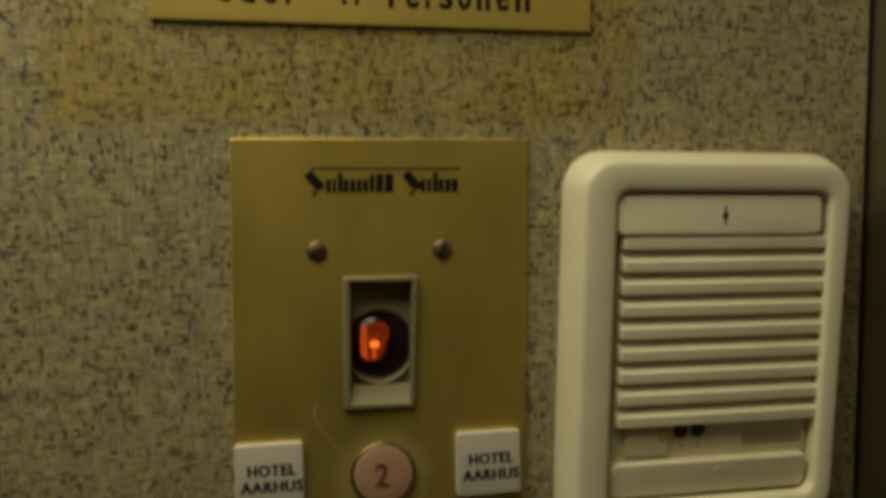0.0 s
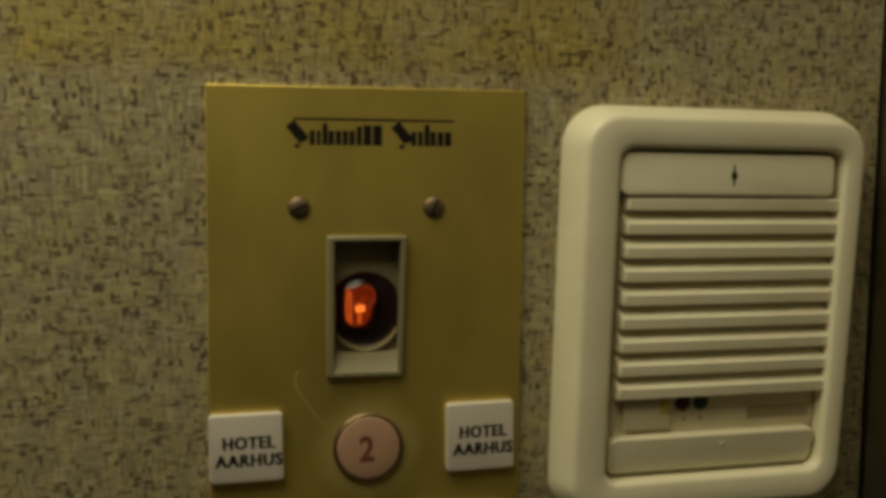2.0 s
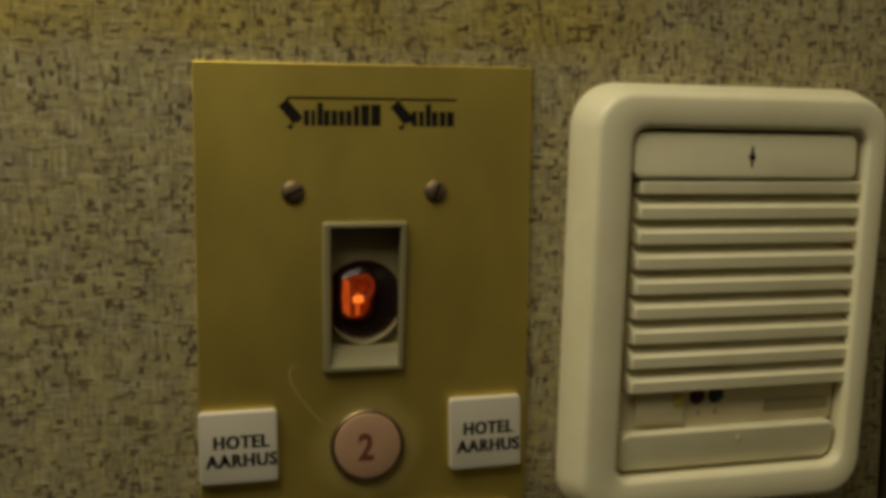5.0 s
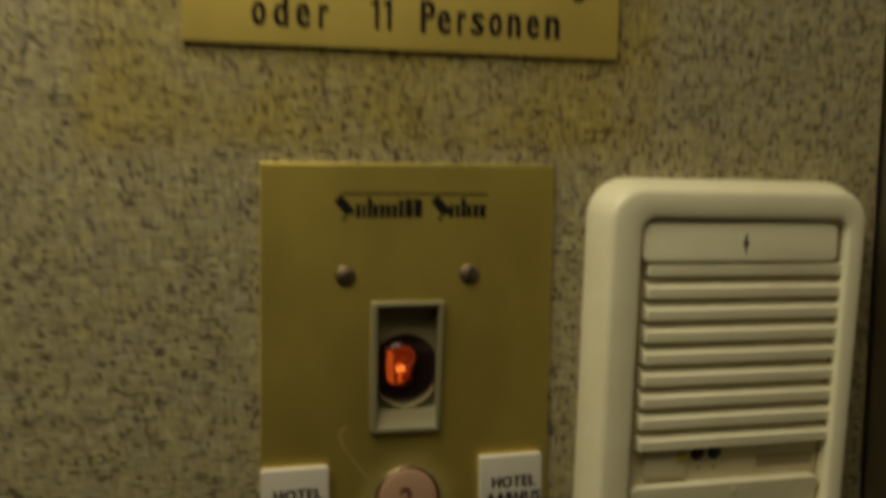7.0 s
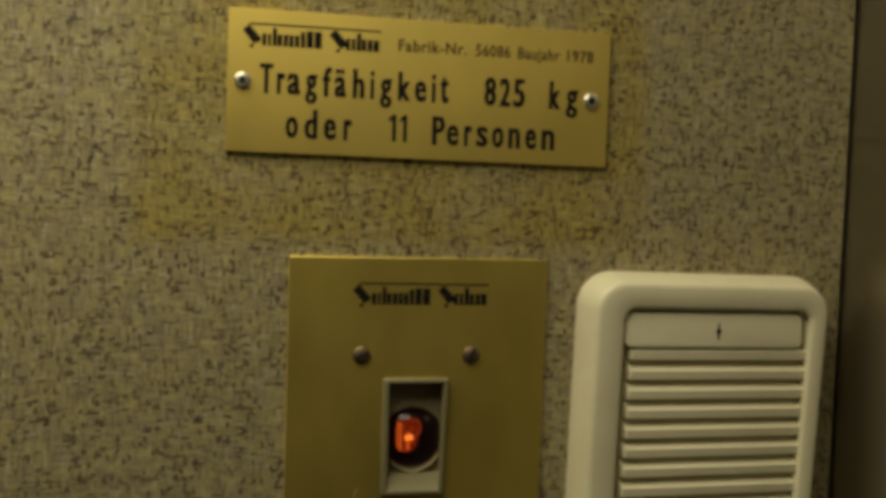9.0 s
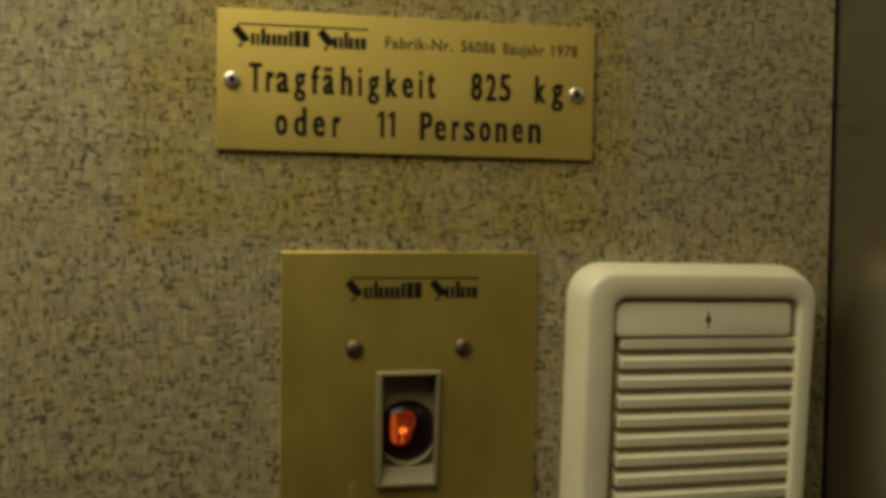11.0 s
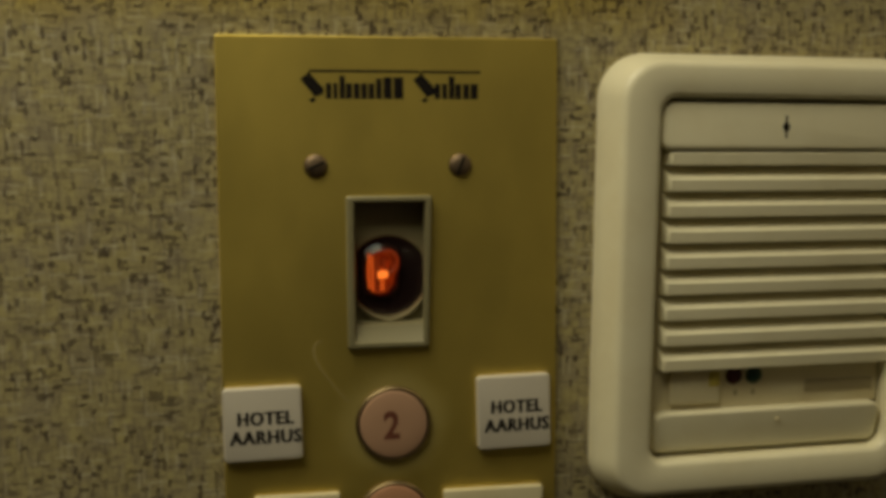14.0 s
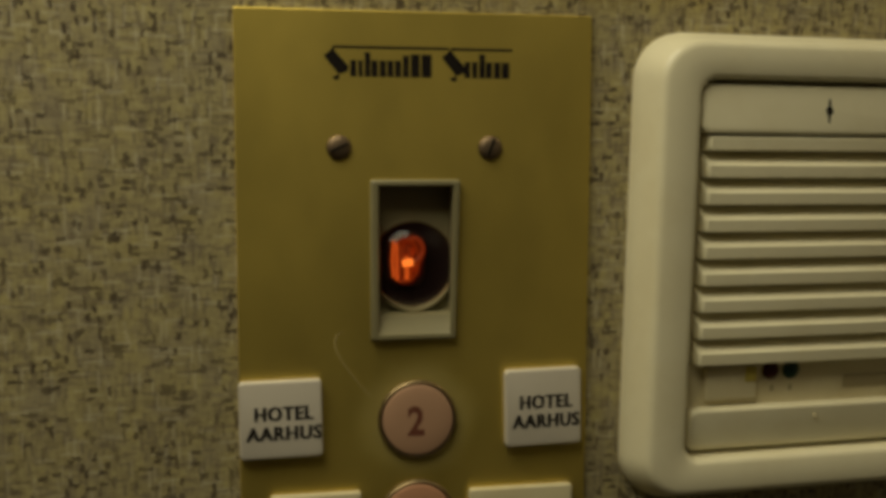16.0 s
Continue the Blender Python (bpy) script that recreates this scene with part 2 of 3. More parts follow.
def block(x0, x1, y0, y1, z0, z1, bm=None):
    """Plain box between the limits."""
    bm = bm or bmesh.new()
    v = [bm.verts.new((x, y, z)) for z in (z0, z1) for y in (y0, y1) for x in (x0, x1)]
    for f in ((0, 1, 3, 2), (4, 6, 7, 5), (0, 4, 5, 1), (2, 3, 7, 6), (0, 2, 6, 4), (1, 5, 7, 3)):
        bm.faces.new([v[i] for i in f])
    bmesh.ops.recalc_face_normals(bm, faces=bm.faces)
    return bm


def slab(x0, x1, z0, z1, back, front, r=0.001, edge=0.0004, n=5):
    """A plate on the wall with rounded corners and a softened front edge."""
    rings = [(rr(x0, x1, z0, z1, r, n), back)]
    for k in range(4):
        a = radians(90 * k / 3)
        e = edge * (1 - math.cos(a))
        rings.append((rr(x0 + e, x1 - e, z0 + e, z1 - e, max(r - e, r * 0.3), n), front + edge * (1 - math.sin(a))))
    return loft(rings, first=False)


def spun(cx, cz, profile, n=40):
    """A turned piece facing the room: profile rows are (radius, y)."""
    return loft([(circle(cx, cz, max(r, 1e-5), n), y) for r, y in profile])


def mesh_of(name, bm, material, smooth=True):
    me = bpy.data.meshes.new(name)
    bm.to_mesh(me)
    bm.free()
    me.materials.append(material)
    if smooth:
        for p in me.polygons:
            p.use_smooth = True
        me.set_sharp_from_angle(angle=radians(38))
    return me


def thing(name, x, y, z, label, category, group="", kind=""):
    ob = new(name)
    ob.empty_display_size = 0.02
    ob.matrix_basis = pose(x, y, z)
    return tagged(ob, label, category, group, kind)


def part(name, bm, material, parent, label="", smooth=True):
    """Links a bmesh, given in room coordinates, as one mesh under a thing or a part."""
    ob = new(name, mesh_of(name, bm, material, smooth))
    ob.parent = parent
    if parent.parent is None:
        ob.matrix_parent_inverse = parent.matrix_basis.inverted()
    return tagged(ob, label)


def structure(name, bm, material, label):
    return tagged(new(name, mesh_of(name, bm, material, False)), label, name.split("_")[0], kind="structure")


def lettering(body, x0, x1, base, cap, y, tilt=0.0, bold=0.0, spacing=1.0):
    """Letters of the built-in font, fitted between x0 and x1, standing on base with the given capital height."""
    cu = bpy.data.curves.new("lettering", "FONT")
    cu.body, cu.space_character, cu.offset, cu.resolution_u = body, spacing, bold, 3
    cu.extrude = 0.02
    ob = bpy.data.objects.new("lettering", cu)
    scene.collection.objects.link(ob)
    me = bpy.data.meshes.new_from_object(ob.evaluated_get(bpy.context.evaluated_depsgraph_get()))
    bpy.data.objects.remove(ob)
    bm = bmesh.new()
    bm.from_mesh(me)
    bpy.data.meshes.remove(me)
    lo, hi = min(v.co.x for v in bm.verts), max(v.co.x for v in bm.verts)
    k, h = (x1 - x0) / (hi - lo), cap / 0.70
    for v in bm.verts:
        x, z = (v.co.x - lo) * k, v.co.y * h
        v.co = (x0 + x, y - v.co.z * 0.002, base + z + x * math.tan(radians(tilt)))
    return bm


def struck(bm, d):
    """The letters struck three times side by side, for heavier stems."""
    out = bmesh.new()
    for k in (-1, 0, 1):
        me = bpy.data.meshes.new("strike")
        bm.to_mesh(me)
        me.transform(Matrix.Translation((k * d, -0.00003 * (k + 1), 0)))
        out.from_mesh(me)
        bpy.data.meshes.remove(me)
    bm.free()
    return out


def glyph(ch, x0, x1, z0, z1, y, d):
    """One letter of the built-in font, fitted to its own box."""
    bm = lettering(ch, x0 + d, x1 - d, 0.0, 1.0, y, 0.0, 0.012)
    lo, hi = min(v.co.z for v in bm.verts), max(v.co.z for v in bm.verts)
    for v in bm.verts:
        v.co.z = z0 + (v.co.z - lo) * (z1 - z0) / (hi - lo)
    return struck(bm, d)


def bars(rects, y, bm=None):
    """Flat printed bars: rows of (x0, x1, z0, z1)."""
    bm = bm or bmesh.new()
    for x0, x1, z0, z1 in rects:
        block(x0, x1, y - 0.00006, y + 0.0002, z0, z1, bm)
    return bm


def poly(points, y0, y1, bm=None):
    bm = bm or bmesh.new()
    return loft([(points, y0), (points, y1)], bm=bm)


# ---- the cab ----
W, E, S, BASE, TOP = -1.10, 0.2748, -1.35, -0.15, 1.90
HOLE = (0.0445, 0.0730, 1.2920, 1.3450)
wall = loft([(rr(W, E, BASE, TOP, 0.0005, 1), 0.06), (rr(W, E, BASE, TOP, 0.0005, 1), 0.0), (rr(*HOLE, 0.0004, 1), 0.0), (rr(*HOLE, 0.0004, 1), 0.06)], closed=True)
structure("wall_north", wall, LAMINATE, "straw and grey woven-look laminate lift wall with dark flecks")
structure("wall_gap", block(E, 0.2765, 0.003, 0.06, BASE, TOP), SHADOW_GAP, "dark narrow joint in the corner of the lift cab")
structure("wall_east", block(0.2765, 0.32, S, 0.06, BASE, TOP), STEEL, "brushed stainless steel side wall of the lift cab")
structure("wall_west", block(W - 0.04, W, S, 0.06, BASE, TOP), LAMINATE, "woven-look laminate side wall of the lift cab")
# out of view; closes the cab and is dark so less light bounces back
structure("wall_south", block(W - 0.04, 0.32, S - 0.04, S, BASE, TOP), DARK_SIDE, "unseen south wall of the lift cab, dark brown to cut bounce light")
structure("floor", block(W - 0.04, 0.32, S - 0.04, 0.06, BASE - 0.04, BASE), FLOOR, "dark rubber lift floor")
structure("ceiling", block(W - 0.04, 0.32, S - 0.04, 0.06, TOP, TOP + 0.04), CEILING, "pale painted lift ceiling")


def maker_mark(x, z, w, y, parent):
    """The maker's mark as plain shapes: a long overline, two slanted blocks and rows of small bars."""
    k = w / 0.063
    line = bars([(x + 0.0032 * k, x + 0.0412 * k, z + 0.0091 * k, z + 0.0099 * k), (x + 0.0424 * k, x + w, z + 0.0090 * k, z + 0.0098 * k)], y)
    for ox in (0.0, 0.0392):
        poly([(x + (ox + a) * k, z + b * k) for a, b in ((0.0014, 0.0078), (0.0030, 0.0099), (0.0038, 0.0099), (0.0024, 0.0080))], y - 0.00006, y + 0.0002, line)
    part("overline", line, INK, parent, smooth=False)
    for ox in (0.0, 0.0392):
        blk = poly([(x + (ox + a) * k, z + b * k) for a, b in ((-0.0003, 0.0066), (0.0026, 0.0090), (0.0079, 0.0032), (0.0074, 0.0016), (0.0046, 0.0006))], y - 0.00006, y + 0.0002)
        poly([(x + (ox + a) * k, z + b * k) for a, b in ((0.0024, -0.0004), (0.0042, 0.0006), (0.0050, -0.0004), (0.0038, -0.0014))], y - 0.00006, y + 0.0002, blk)
        part("slanted_block", blk, INK, parent, smooth=False)
    rows = []
    for a, w1, h in ((0.0084, 0.0019, 0.0053), (0.0110, 0.0014, 0.0053), (0.0131, 0.0019, 0.0079), (0.0153, 0.0021, 0.0053), (0.0180, 0.0021, 0.0053), (0.0206, 0.0020, 0.0053), (0.0231, 0.0021, 0.0053),
                     (0.0258, 0.0020, 0.0070), (0.0284, 0.0030, 0.0075), (0.0320, 0.0034, 0.0075),
                     (0.0466, 0.0019, 0.0053), (0.0492, 0.0018, 0.0053), (0.0516, 0.0020, 0.0079), (0.0539, 0.0021, 0.0053), (0.0567, 0.0022, 0.0053), (0.0594, 0.0026, 0.0053)):
        rows.append((x + a * k, x + (a + w1) * k, z, z + h * k))
    for row in rows:
        part("lettering_bar", bars([row], y), INK, parent, smooth=False)


# ---- operating panel ----
panel = thing("operating_panel", 0.06, 0.0, 1.16, "gold-anodised metal lift operating panel screwed to the laminate wall", "control panel")
PZ0, PZ1 = 1.16, 1.4003
plate = loft([(rr(0.0, 0.12, PZ0, PZ1, 0.0008, 3), 0.0004), (rr(0.0, 0.12, PZ0, PZ1, 0.0008, 3), -0.0016),
              (rr(0.0004, 0.1196, PZ0 + 0.0004, PZ1 - 0.0004, 0.0006, 3), -0.0020),
              (rr(*HOLE, 0.0006, 3), -0.0020), (rr(*HOLE, 0.0006, 3), 0.0004)], closed=True)
part("face_plate", plate, PANEL_GOLD, panel)
maker_mark(0.0290, 1.3788, 0.063, -0.0020, panel)
for sx, turn in ((0.0335, 25), (0.0846, 70)):
    head = part("screw", spun(sx, 1.3556, [(0.0042, -0.0019), (0.0042, -0.0022), (0.0037, -0.0029), (0.0023, -0.0034), (0.0008, -0.0036)], 28), SCREW, panel, "dull domed steel screw")
    c, s_ = math.cos(radians(turn)), math.sin(radians(turn))
    slot = poly([(sx + a * c - b * s_, 1.3556 + a * s_ + b * c) for a, b in ((-0.0031, -0.0004), (0.0031, -0.0004), (0.0031, 0.0004), (-0.0031, 0.0004))], -0.0037, -0.0030)
    part("slot", slot, BLACK, head, smooth=False)
path = [(0.0348, 1.2940), (0.0334, 1.2940), (0.0322, 1.2930), (0.0316, 1.2906), (0.0322, 1.2878), (0.0338, 1.2848), (0.0362, 1.2812), (0.0398, 1.2764), (0.0438, 1.2718)]
edge = [(x - 0.0003, z - 0.0001) for x, z in path] + [(x + 0.0003, z - 0.0003) for x, z in reversed(path)]
part("scratch", poly(edge, -0.00206, -0.0019), SCRATCH, panel, "pale curved scratch", smooth=False)

# indicator window with its domed number tube
indicator = thing("floor_indicator", 0.059, 0.0, 1.292, "beige framed floor indicator with a glowing orange number tube", "indicator")
BX0, BX1, BZ0, BZ1 = 0.0446, 0.0734, 1.2916, 1.3445
bezel = loft([
    (rr(BX0 + 0.0004, BX1 - 0.0004, BZ0 + 0.0004, BZ1 - 0.0004, 0.0008, 3), 0.014),
    (rr(BX0 + 0.0004, BX1 - 0.0004, BZ0 + 0.0004, BZ1 - 0.0004, 0.0008, 3), -0.0019),
    (rr(BX0 - 0.0010, BX1 + 0.0008, BZ0 - 0.0008, BZ1 + 0.0006, 0.0010, 3), -0.0020),
    (rr(BX0 - 0.0008, BX1 + 0.0006, BZ0 - 0.0006, BZ1 + 0.0004, 0.0010, 3), -0.0038),
    (rr(BX0 - 0.0002, BX1, BZ0, BZ1 - 0.0002, 0.0008, 3), -0.0044),
    (rr(BX0 + 0.0014, BX1 - 0.0014, BZ0 + 0.0012, BZ1 - 0.0012, 0.0006, 3), -0.0044),
    (rr(BX0 + 0.0020, BX1 - 0.0018, BZ0 + 0.0018, BZ1 - 0.0016, 0.0006, 3), -0.0036),
    (rr(0.0470, 0.0718, 1.2990, 1.3432, 0.0006, 3), -0.0012),
    (rr(0.0474, 0.0716, 1.3000, 1.3430, 0.0006, 3), 0.0034)])
for v in bezel.verts:
    if v.co.y < -0.0019:
        v.co.x -= 0.0013 * (BZ1 - v.co.z) / (BZ1 - BZ0) * (v.co.x - BX0) / (BX1 - BX0)
part("bezel", bezel, BEZEL, indicator)
TX, TZ, TR = 0.0590, 1.3162, 0.0147
BACK = 0.0034
collar = loft([(circle(TX, TZ, r), y) for r, y in ((TR + 0.0012, BACK), (TR + 0.0012, BACK - 0.0018), (TR + 0.0002, BACK - 0.0024), (TR - 0.0008, BACK - 0.0002))], first=False, last=False)
for v in collar.verts:
    # a rim under the tube only, drawn down to a blunt point
    v.co.z -= 0.0014 * max(0.0, 1 - abs(v.co.x - TX) / 0.012) if v.co.z < TZ else 0.0
    if v.co.z > TZ - 0.004:
        v.co.y = max(v.co.y, BACK - 0.0001)
    v.co.x = min(max(v.co.x, 0.0476), 0.0712)
part("collar", collar, BEZEL, indicator)
tube = part("tube_base", spun(TX, TZ, [(TR - 0.0004, BACK - 0.0001), (TR - 0.0004, BACK - 0.0004)]), TUBE_DARK, indicator, "black interior of the number tube")
for v in tube.data.vertices:
    v.co.x = min(max(v.co.x, 0.0475), 0.0713)
dome_bm = loft([(circle(TX, TZ, TR * math.cos(radians(a)), 48), BACK - 0.0006 - 0.0082 * math.sin(radians(a))) for a in (0, 8, 16, 25, 35, 45, 55, 65, 75, 83, 89)], first=False)
for v in dome_bm.verts:
    v.co.x = min(max(v.co.x, 0.0475), 0.0713)
dome = part("glass_dome", dome_bm, GLASS, indicator, "dark red lacquered glass dome")
dome.visible_shadow = False


def filament(points, radius, y, material, name, label=""):
    """A glowing wire through points of the wall's plane."""
    cu = bpy.data.curves.new(name, "CURVE")
    cu.dimensions, cu.bevel_depth, cu.bevel_resolution = "3D", radius, 2
    sp = cu.splines.new("POLY")
    sp.points.add(len(points) - 1)
    for p, (x, z) in zip(sp.points, points):
        p.co = (x, y, z, 1)
    ob = bpy.data.objects.new(name, cu)
    scene.collection.objects.link(ob)
    me = bpy.data.meshes.new_from_object(ob.evaluated_get(bpy.context.evaluated_depsgraph_get()))
    bpy.data.objects.remove(ob)
    bm = bmesh.new()
    bm.from_mesh(me)
    bpy.data.meshes.remove(me)
    return part(name, bm, material, indicator, label)


DX, DZ = 0.0570, 1.3178
WIRE = "glowing orange number wire"
# stacked numerals of the tube, seen through one another
filament([(DX - 0.0050, DZ - 0.0060), (DX - 0.0053, DZ), (DX - 0.0050, DZ + 0.0066)], 0.00045, 0.0014, GLOW_MID, "cathode_wire", WIRE)
filament([(DX - 0.0038, DZ - 0.0072), (DX - 0.0040, DZ + 0.0058)], 0.00045, 0.0008, GLOW_MID, "cathode_wire", WIRE)
filament([(DX - 0.0026, DZ - 0.0066), (DX - 0.0028, DZ + 0.0050)], 0.00060, 0.0012, GLOW_DIM, "cathode_wire", "dim red number wire")
arc = [(DX + 0.0016 + 0.0034 * math.cos(radians(a)), DZ + 0.0034 + 0.0040 * math.sin(radians(a))) for a in range(110, -80, -19)]
filament(arc + [(DX - 0.0002, DZ - 0.0014)], 0.00080, 0.0002, GLOW_DIM, "cathode_wire", WIRE)
filament([(DX - 0.0004, DZ + 0.0010), (DX - 0.0004, DZ - 0.0068)], 0.00080, 0.0010, GLOW_MID, "cathode_wire", WIRE)
filament([(DX - 0.0020, DZ - 0.0012), (DX + 0.0014, DZ - 0.0008)], 0.00130, -0.0002, GLOW_HOT, "cathode_wire", "bright orange crossing of number wires")
filament([(DX - 0.0046, DZ - 0.0062), (DX - 0.0024, DZ - 0.0076), (DX + 0.0004, DZ - 0.0070)], 0.00060, 0.0014, GLOW_DIM, "cathode_wire", "dim red number wire")
for k in range(3):
    filament([(DX - 0.0042 + 0.0022 * k, DZ + 0.0056 - 0.0006 * k), (DX - 0.0036 + 0.0022 * k, DZ - 0.0004)], 0.00070, 0.0016, GLOW_DIM, "cathode_wire", "dim red number wire")
part("neon_glow", slab(DX - 0.0072, DX + 0.0064, DZ - 0.0100, DZ + 0.0096, 0.0028, 0.0024, 0.0050), GLOW_HAZE, indicator, "faint orange gas glow")
oval = [(DX - 0.0008 + 0.0046 * math.cos(radians(a)), DZ - 0.0004 + 0.0074 * math.sin(radians(a))) for a in range(0, 361, 20)]
filament(oval, 0.00050, 0.0018, GLOW_DIM, "cathode_wire", "dim red number wire")


def push_button(z, lens, label, digit):
    b = thing("push_button", 0.0597, -0.002, z, label, "button", "floor buttons of the panel")
    part("ring", loft([(circle(0.0597, z, r), y) for r, y in ((0.0137, -0.0019), (0.0136, -0.0032), (0.0130, -0.0038), (0.0123, -0.0036), (0.0120, -0.0030))], first=False, last=False), RING, b, "dark bronze ring")
    cap = part("lens", spun(0.0597, z, [(0.0121, -0.0030), (0.0121, -0.0037), (0.0118, -0.0042), (0.0110, -0.0044), (0.0050, -0.0046), (0.0010, -0.0046)]), lens, b)
    if digit:
        part("numeral", lettering("2", 0.0560, 0.0618, z - 0.0048, 0.0096, -0.0046, 0.0, 0.03), INK_RED, cap, "dark red printed numeral", smooth=False)
    return b


push_button(1.2632, PINK, "round pink push button with a dark two on the gold panel", True)
push_button(1.2284, SALMON, "round salmon push button low on the gold panel", False)


def name_tag(x0, x1, z0, z1, tilt, label, text):
    t = thing("label_tag", (x0 + x1) / 2, -0.002, z0, label, "label", "white tags on the panel")
    body = slab(x0, x1, z0, z1, -0.0018, -0.0050, 0.0016, 0.0007)
    cx, cz = (x0 + x1) / 2, (z0 + z1) / 2
    bmesh.ops.rotate(body, verts=body.verts, cent=(cx, 0, cz), matrix=Matrix.Rotation(radians(-tilt), 3, "Y"))
    part("tag", body, WHITE_TAG, t)
    for word, a, b, base in text:
        w = struck(lettering(word, a, b, base, 0.0046, -0.0050, tilt, 0.015, 1.12), 0.00025)
        part("lettering", w, INK, t, "black printed capitals", smooth=False)


name_tag(-0.0002, 0.0272, 1.2526, 1.2787, 0.8, "small white plastic tag with black capitals", (("HOTEL", 0.0050, 0.0240, 1.2655), ("AARHUS", 0.0022, 0.0268, 1.2588)))
name_tag(0.0902, 0.1174, 1.2524, 1.2794, 1.0, "small white plastic tag with black capitals near the cream intercom", (("HOTEL", 0.0954, 0.1140, 1.2656), ("AARHUS", 0.0928, 0.1166, 1.2588)))
for x0, x1, z1 in ((0.0098, 0.0402, 1.2393), (0.0778, 0.1148, 1.2378)):
    t = thing("label_tag", (x0 + x1) / 2, -0.002, z1 - 0.027, "wide cream plastic tag beside the lower button", "label", "cream tags on the panel")
    part("tag", slab(x0, x1, z1 - 0.027, z1, -0.0018, -0.0046, 0.0012, 0.0007), CREAM_DULL, t)

# ---- load plate ----
load = thing("load_plate", 0.059, 0.0, 1.445, "yellow gold metal load plate with black lettering and two screws", "sign")
lp = slab(-0.0288, 0.1468, 1.4450, 1.5072, 0.0004, -0.0020, 0.0006, 0.0003)
bmesh.ops.rotate(lp, verts=lp.verts, cent=(0.059, 0, 1.476), matrix=Matrix.Rotation(radians(0.35), 3, "Y"))
part("sign_plate", lp, PLATE_GOLD, load)
maker_mark(-0.0222, 1.4920, 0.0605, -0.0020, load)
# letter, start and end of each engraved character of the two large lines
LINES = (
    (1.4711, (("T", -0.0148, -0.0091), ("r", -0.0074, -0.0037), ("a", -0.0029, 0.003), ("g", 0.005, 0.0103), ("f", 0.0128, 0.0164), ("\u00e4", 0.0179, 0.0232), ("h", 0.026, 0.0313), ("i", 0.0342, 0.0354), ("g", 0.0383, 0.0437), ("k", 0.0465, 0.0522), ("e", 0.0541, 0.0595), ("i", 0.0622, 0.0635), ("t", 0.0661, 0.0695), ("8", 0.0865, 0.0921), ("2", 0.0937, 0.0989), ("5", 0.1002, 0.1059), ("k", 0.1176, 0.1231), ("g", 0.1258, 0.1316))),
    (1.4521, (("o", -0.0032, 0.0023), ("d", 0.005, 0.0108), ("e", 0.0136, 0.0191), ("r", 0.0224, 0.0262), ("P", 0.0627, 0.0687), ("e", 0.0695, 0.0751), ("r", 0.0777, 0.0814), ("s", 0.0833, 0.0889), ("o", 0.0908, 0.0964), ("n", 0.0986, 0.1043), ("e", 0.1067, 0.1121), ("n", 0.1146, 0.1209))),
)
LOW, TALL = 0.0093, 0.0129
SPANS = {"g": (-0.0036, LOW), "T": (0.0, TALL), "P": (0.0, TALL), "t": (0.0, 0.0120), "f": (0.0, TALL), "\u00e4": (0.0, 0.0124), "i": (0.0, 0.0126), "8": (0.0, TALL), "2": (0.0, TALL), "5": (0.0, TALL), "d": (0.0, TALL), "h": (0.0, TALL), "k": (0.0, TALL)}
for base, row in LINES:
    for ch, a, b in row:
        lo, hi = SPANS.get(ch, (0.0, LOW))
        slope = -0.0055 * (a - 0.03)
        if ch in "ift":
            a, b = a - 0.0003, b + 0.0003
        part("lettering", glyph(ch, a, b, base + lo + slope, base + hi + slope, -0.0020, 0.00012 if ch == "i" else 0.00038), INK, load, "black engraved letter", smooth=False)
for word, a, b, base in (("Fabrik-Nr.", 0.0462, 0.0776, 1.4932), ("56086", 0.0818, 0.0982, 1.4931), ("Baujahr", 0.1018, 0.1220, 1.4930), ("1978", 0.1256, 0.1384, 1.4930)):
    part("lettering", lettering(word, a, b, base, 0.0052, -0.0020, -0.3, 0.02, 1.1), INK_FADED, load, "small faded engraved letters", smooth=False)
for ox in (0.0432, 0.0482):
    one = [(ox + a, 1.4526 + b) for a, b in ((0.0012, 0.0), (0.0029, 0.0), (0.0029, 0.0120), (0.0013, 0.0120), (-0.0004, 0.0103), (-0.0004, 0.0086), (0.0012, 0.0096))]
    part("lettering", poly(one, -0.00206, -0.0019), INK, load, "black engraved letters", smooth=False)
for sx, sz in ((-0.0222, 1.4764), (0.1380, 1.4752)):
    head = part("screw", spun(sx, sz, [(0.0037, -0.0019), (0.0037, -0.0024), (0.0032, -0.0032), (0.0024, -0.0035), (0.0016, -0.0035)], 28), CHROME, load, "bright round-head screw")
    part("socket", spun(sx, sz, [(0.0016, -0.0034), (0.0016, -0.00356)], 6), BLACK, head, smooth=False)

# ---- intercom ----
intercom = thing("intercom", 0.198, 0.0, 1.234, "cream plastic wall intercom with a slatted speaker grille", "intercom")
OUT = (0.1358, 0.2614, 1.2312, 1.3955)
INN = (0.1548, 0.2502, 1.2474, 1.3792)
FACE = -0.0135


def between(f):
    return [a + (b - a) * f for a, b in zip(OUT, INN)]


prof = ((0.0, 0.0004, 0.0165), (0.0, -0.0030, 0.0165), (0.02, -0.0056, 0.0165), (0.06, -0.0080, 0.0162), (0.20, -0.0146, 0.0146), (0.25, -0.0160, 0.0139), (0.31, -0.0167, 0.0131),
        (0.38, -0.0170, 0.0123), (0.88, -0.0168, 0.0072), (0.95, -0.0163, 0.0065), (1.0, -0.0150, 0.0060), (1.0, -0.0020, 0.0060))
frame_bm = loft([(rr(*between(f), r, 10), y) for f, y, r in prof], first=False, last=False)
part("frame", frame_bm, CREAM, intercom)
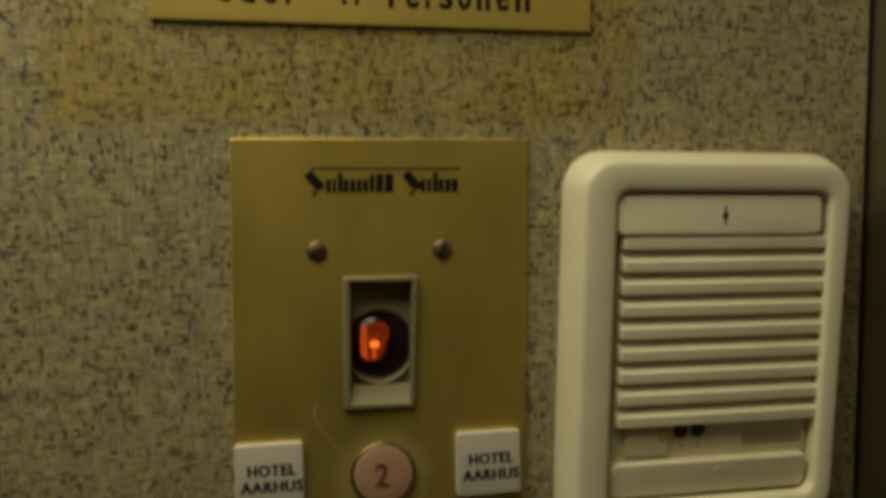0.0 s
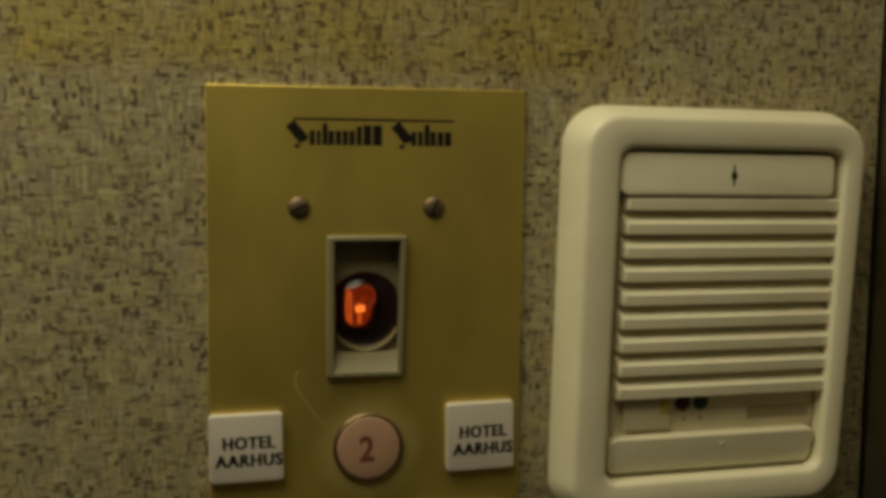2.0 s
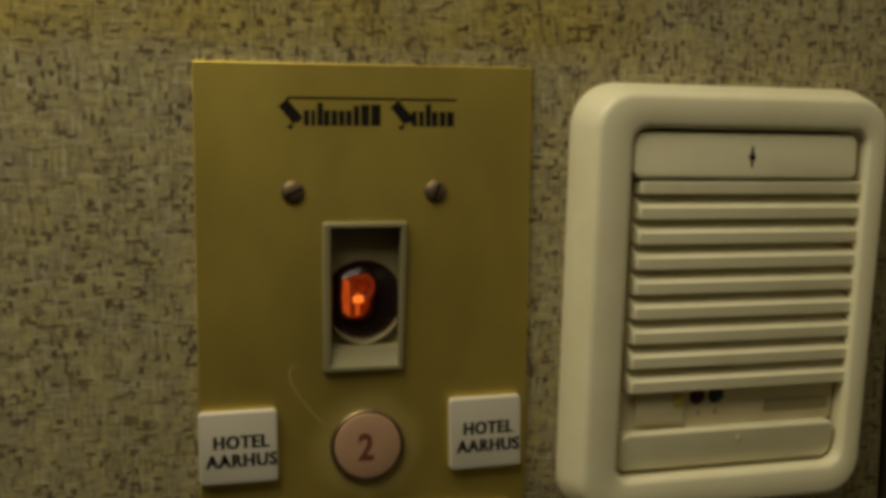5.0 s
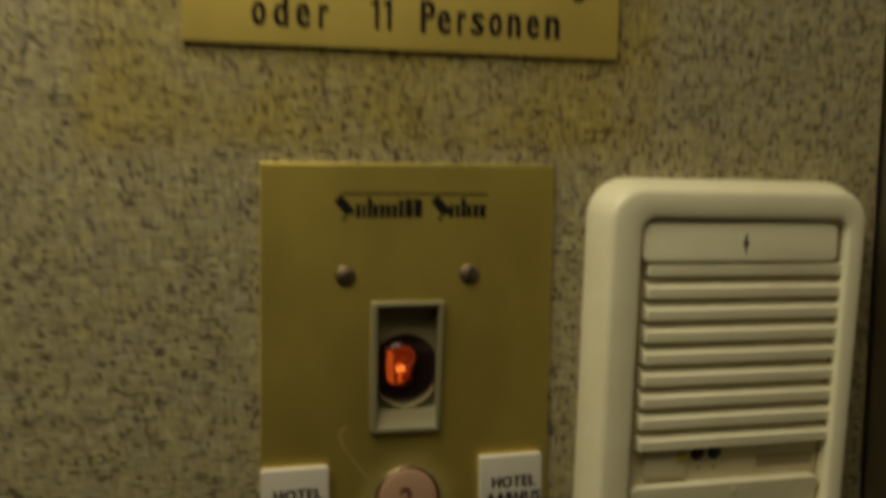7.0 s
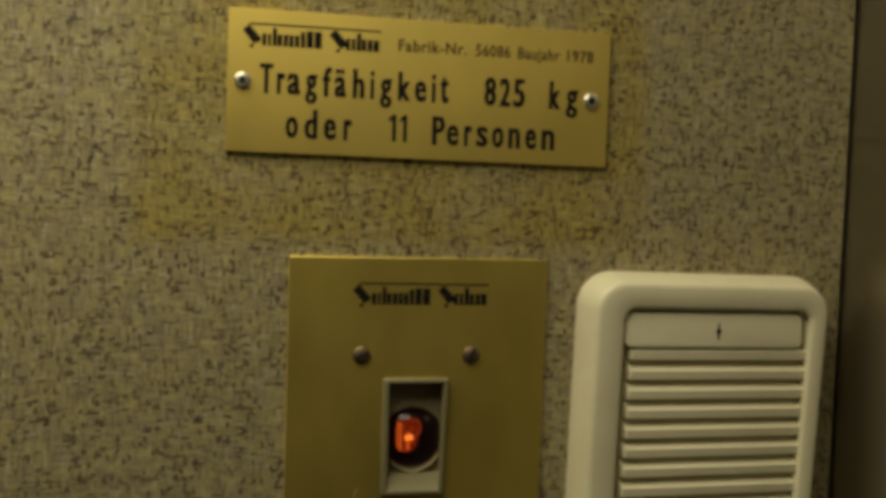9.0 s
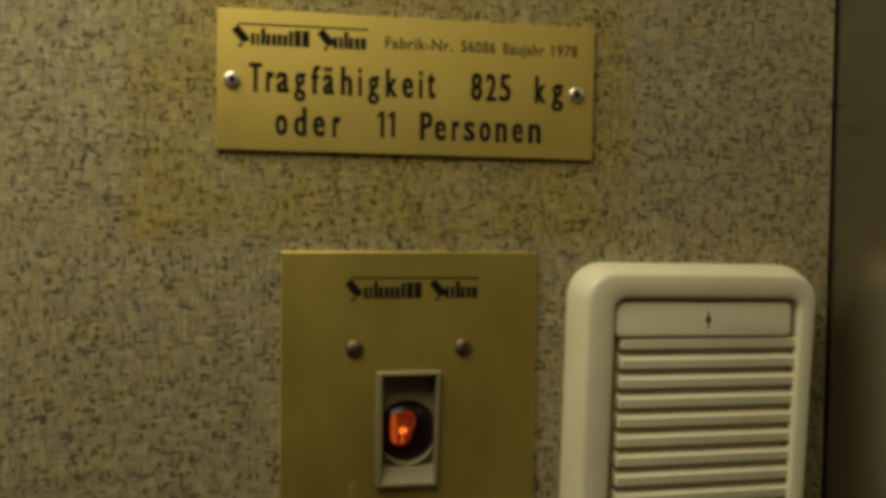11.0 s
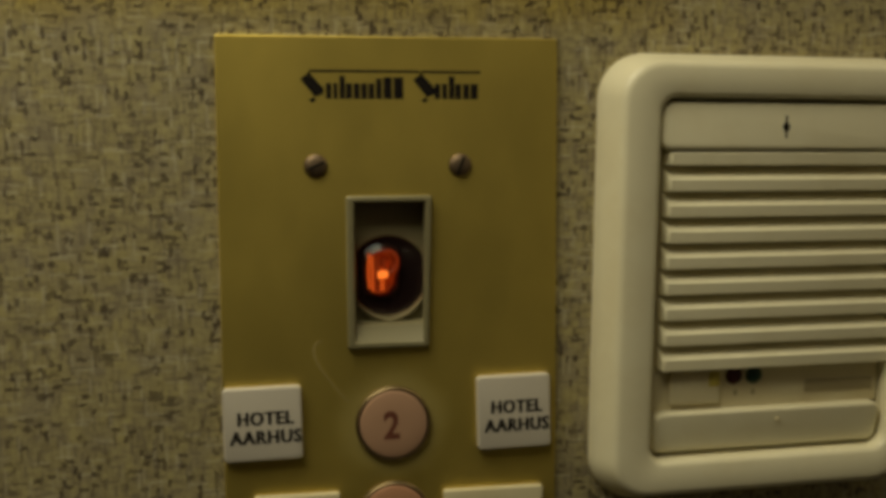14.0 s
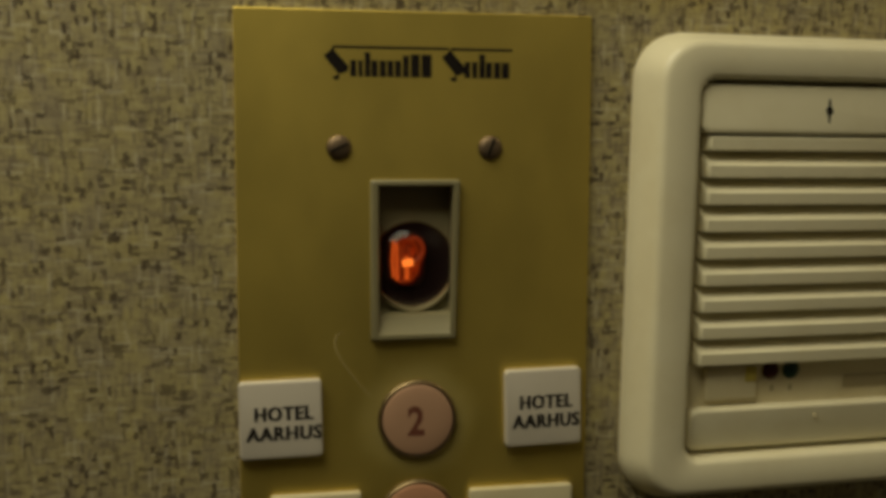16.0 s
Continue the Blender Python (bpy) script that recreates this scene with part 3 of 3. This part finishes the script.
# recess shade is put into this backing's darker cream
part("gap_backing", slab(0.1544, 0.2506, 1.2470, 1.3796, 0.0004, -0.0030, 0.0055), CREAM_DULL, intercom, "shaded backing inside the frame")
# call flap
def tipped(bm, z0, z1, low, high):
    """Leans the front of a piece: low and high are added to its depth at its lower and upper edge."""
    for v in bm.verts:
        if v.co.y < -0.006:
            v.co.y += low + (high - low) * (v.co.z - z0) / (z1 - z0)
    return bm


FLAP = -0.0150
flap = part("flap", tipped(slab(0.1558, 0.2470, 1.3607, 1.3776, -0.0028, FLAP, 0.0034, 0.0012, 6), 1.3607, 1.3776, -0.0003, 0.0007), CREAM, intercom, "plain cream call flap")
sign = poly([(0.2027 + a, 1.3690 + b) for a, b in ((0.0, -0.0028), (0.0015, 0.0), (0.0, 0.0028), (-0.0015, 0.0))], FLAP - 0.00006, FLAP + 0.0004)
bars([(0.2023, 0.2031, 1.3650, 1.3730)], FLAP, sign)
part("pictogram", tipped(sign, 1.3607, 1.3776, -0.0003, 0.0007), INK, flap, "tiny black pictogram", smooth=False)
# speaker grille; the darker cream of its base carries groove shade
GX0, GX1, GZ0, GZ1 = 0.1554, 0.2495, 1.2795, 1.3600
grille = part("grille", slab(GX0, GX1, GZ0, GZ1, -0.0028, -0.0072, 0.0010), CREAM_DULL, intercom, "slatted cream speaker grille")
PITCH = 0.00935
for i in range(9):
    zt = GZ1 - 0.0002 - PITCH * i
    zb = zt - 0.0049
    # louvre section: a long slope running out to a rounded nose, flat underneath
    rise = 0.0002 if i == 0 else 0.0042
    sec = [(zt + rise, -0.0070), (zt + 0.0001, -0.0138), (zt - 0.0006, -0.0146), (zb + 0.0005, -0.0145), (zb, -0.0139), (zb + 0.0001, -0.0070)]
    cz = (zt + zb) / 2
    bm = bmesh.new()
    # the ends are softly rounded
    rows = []
    for x, k in ((GX0 + 0.0034, 0.80), (GX0 + 0.0037, 0.92), (GX0 + 0.0044, 1.0), (GX1 + 0.0012, 1.0), (GX1 + 0.0016, 0.98)):
        rows.append([bm.verts.new((x, -0.0070 + (y + 0.0070) * k, z if y > -0.0080 else cz + (z - cz) * (0.6 + 0.4 * k))) for z, y in sec])
    for a, b in zip(rows, rows[1:]):
        for k in range(len(sec)):
            j = (k + 1) % len(sec)
            bm.faces.new((a[k], a[j], b[j], b[k]))
    bm.faces.new(rows[0])
    bm.faces.new(rows[-1])
    bmesh.ops.recalc_face_normals(bm, faces=bm.faces)
    part("slat", bm, CREAM, grille)
# status window under the grille, its shade put into the darker cream
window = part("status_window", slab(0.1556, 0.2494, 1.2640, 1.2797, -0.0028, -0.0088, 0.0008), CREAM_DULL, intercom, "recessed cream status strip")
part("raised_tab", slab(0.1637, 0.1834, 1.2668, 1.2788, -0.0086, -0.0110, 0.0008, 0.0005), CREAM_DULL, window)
part("lamp_lens", slab(0.1788, 0.1832, 1.2732, 1.2786, -0.0108, -0.0114, 0.0008, 0.0004), LED_YELLOW, window, "small yellow lamp lens")
for lx, mat, word in ((0.1898, LED_RED, "small dark red lamp lens"), (0.1978, LED_GREEN, "small dark green lamp lens")):
    part("lamp_lens", spun(lx, 1.2764, [(0.0033, -0.0087), (0.0033, -0.0092), (0.0025, -0.0098), (0.0007, -0.0101)], 24), mat, window, word)
part("embossed_bar", slab(0.2190, 0.2472, 1.2686, 1.2734, -0.0086, -0.0092, 0.0008, 0.0003), BAR_BROWN, window, "grey brown embossed bar")
for mx in (0.1900, 0.1972):
    part("printed_mark", bars([(mx, mx + 0.0014, 1.2688, 1.2710)], -0.0088), BAR_BROWN, window, smooth=False)
# lower lid
lid_bm = tipped(slab(0.1570, 0.2484, 1.2492, 1.2646, -0.0028, FACE - 0.0006, 0.0034, 0.0014, 6), 1.2492, 1.2646, 0.0028, 0.0)
lid = part("lid", lid_bm, CREAM, intercom, "plain cream lower lid")
# the dent is drawn as a small disc of the darker cream
part("dimple", spun(0.2062, 1.2600, [(0.0011, FACE + 0.0010), (0.0010, FACE - 0.0003)], 16), CREAM_DULL, lid, smooth=False)
# the moulding narrows a little towards its foot and hangs out of true
for piece in intercom.children_recursive:
    for v in piece.data.vertices:
        s_, u = (1.38 - v.co.z) / 0.13, (v.co.x - 0.136) / 0.125
        v.co.x -= s_ * (0.0026 + 0.0027 * u)
        v.co.z += (u - 0.16) * (1.325 - v.co.z) * 0.020
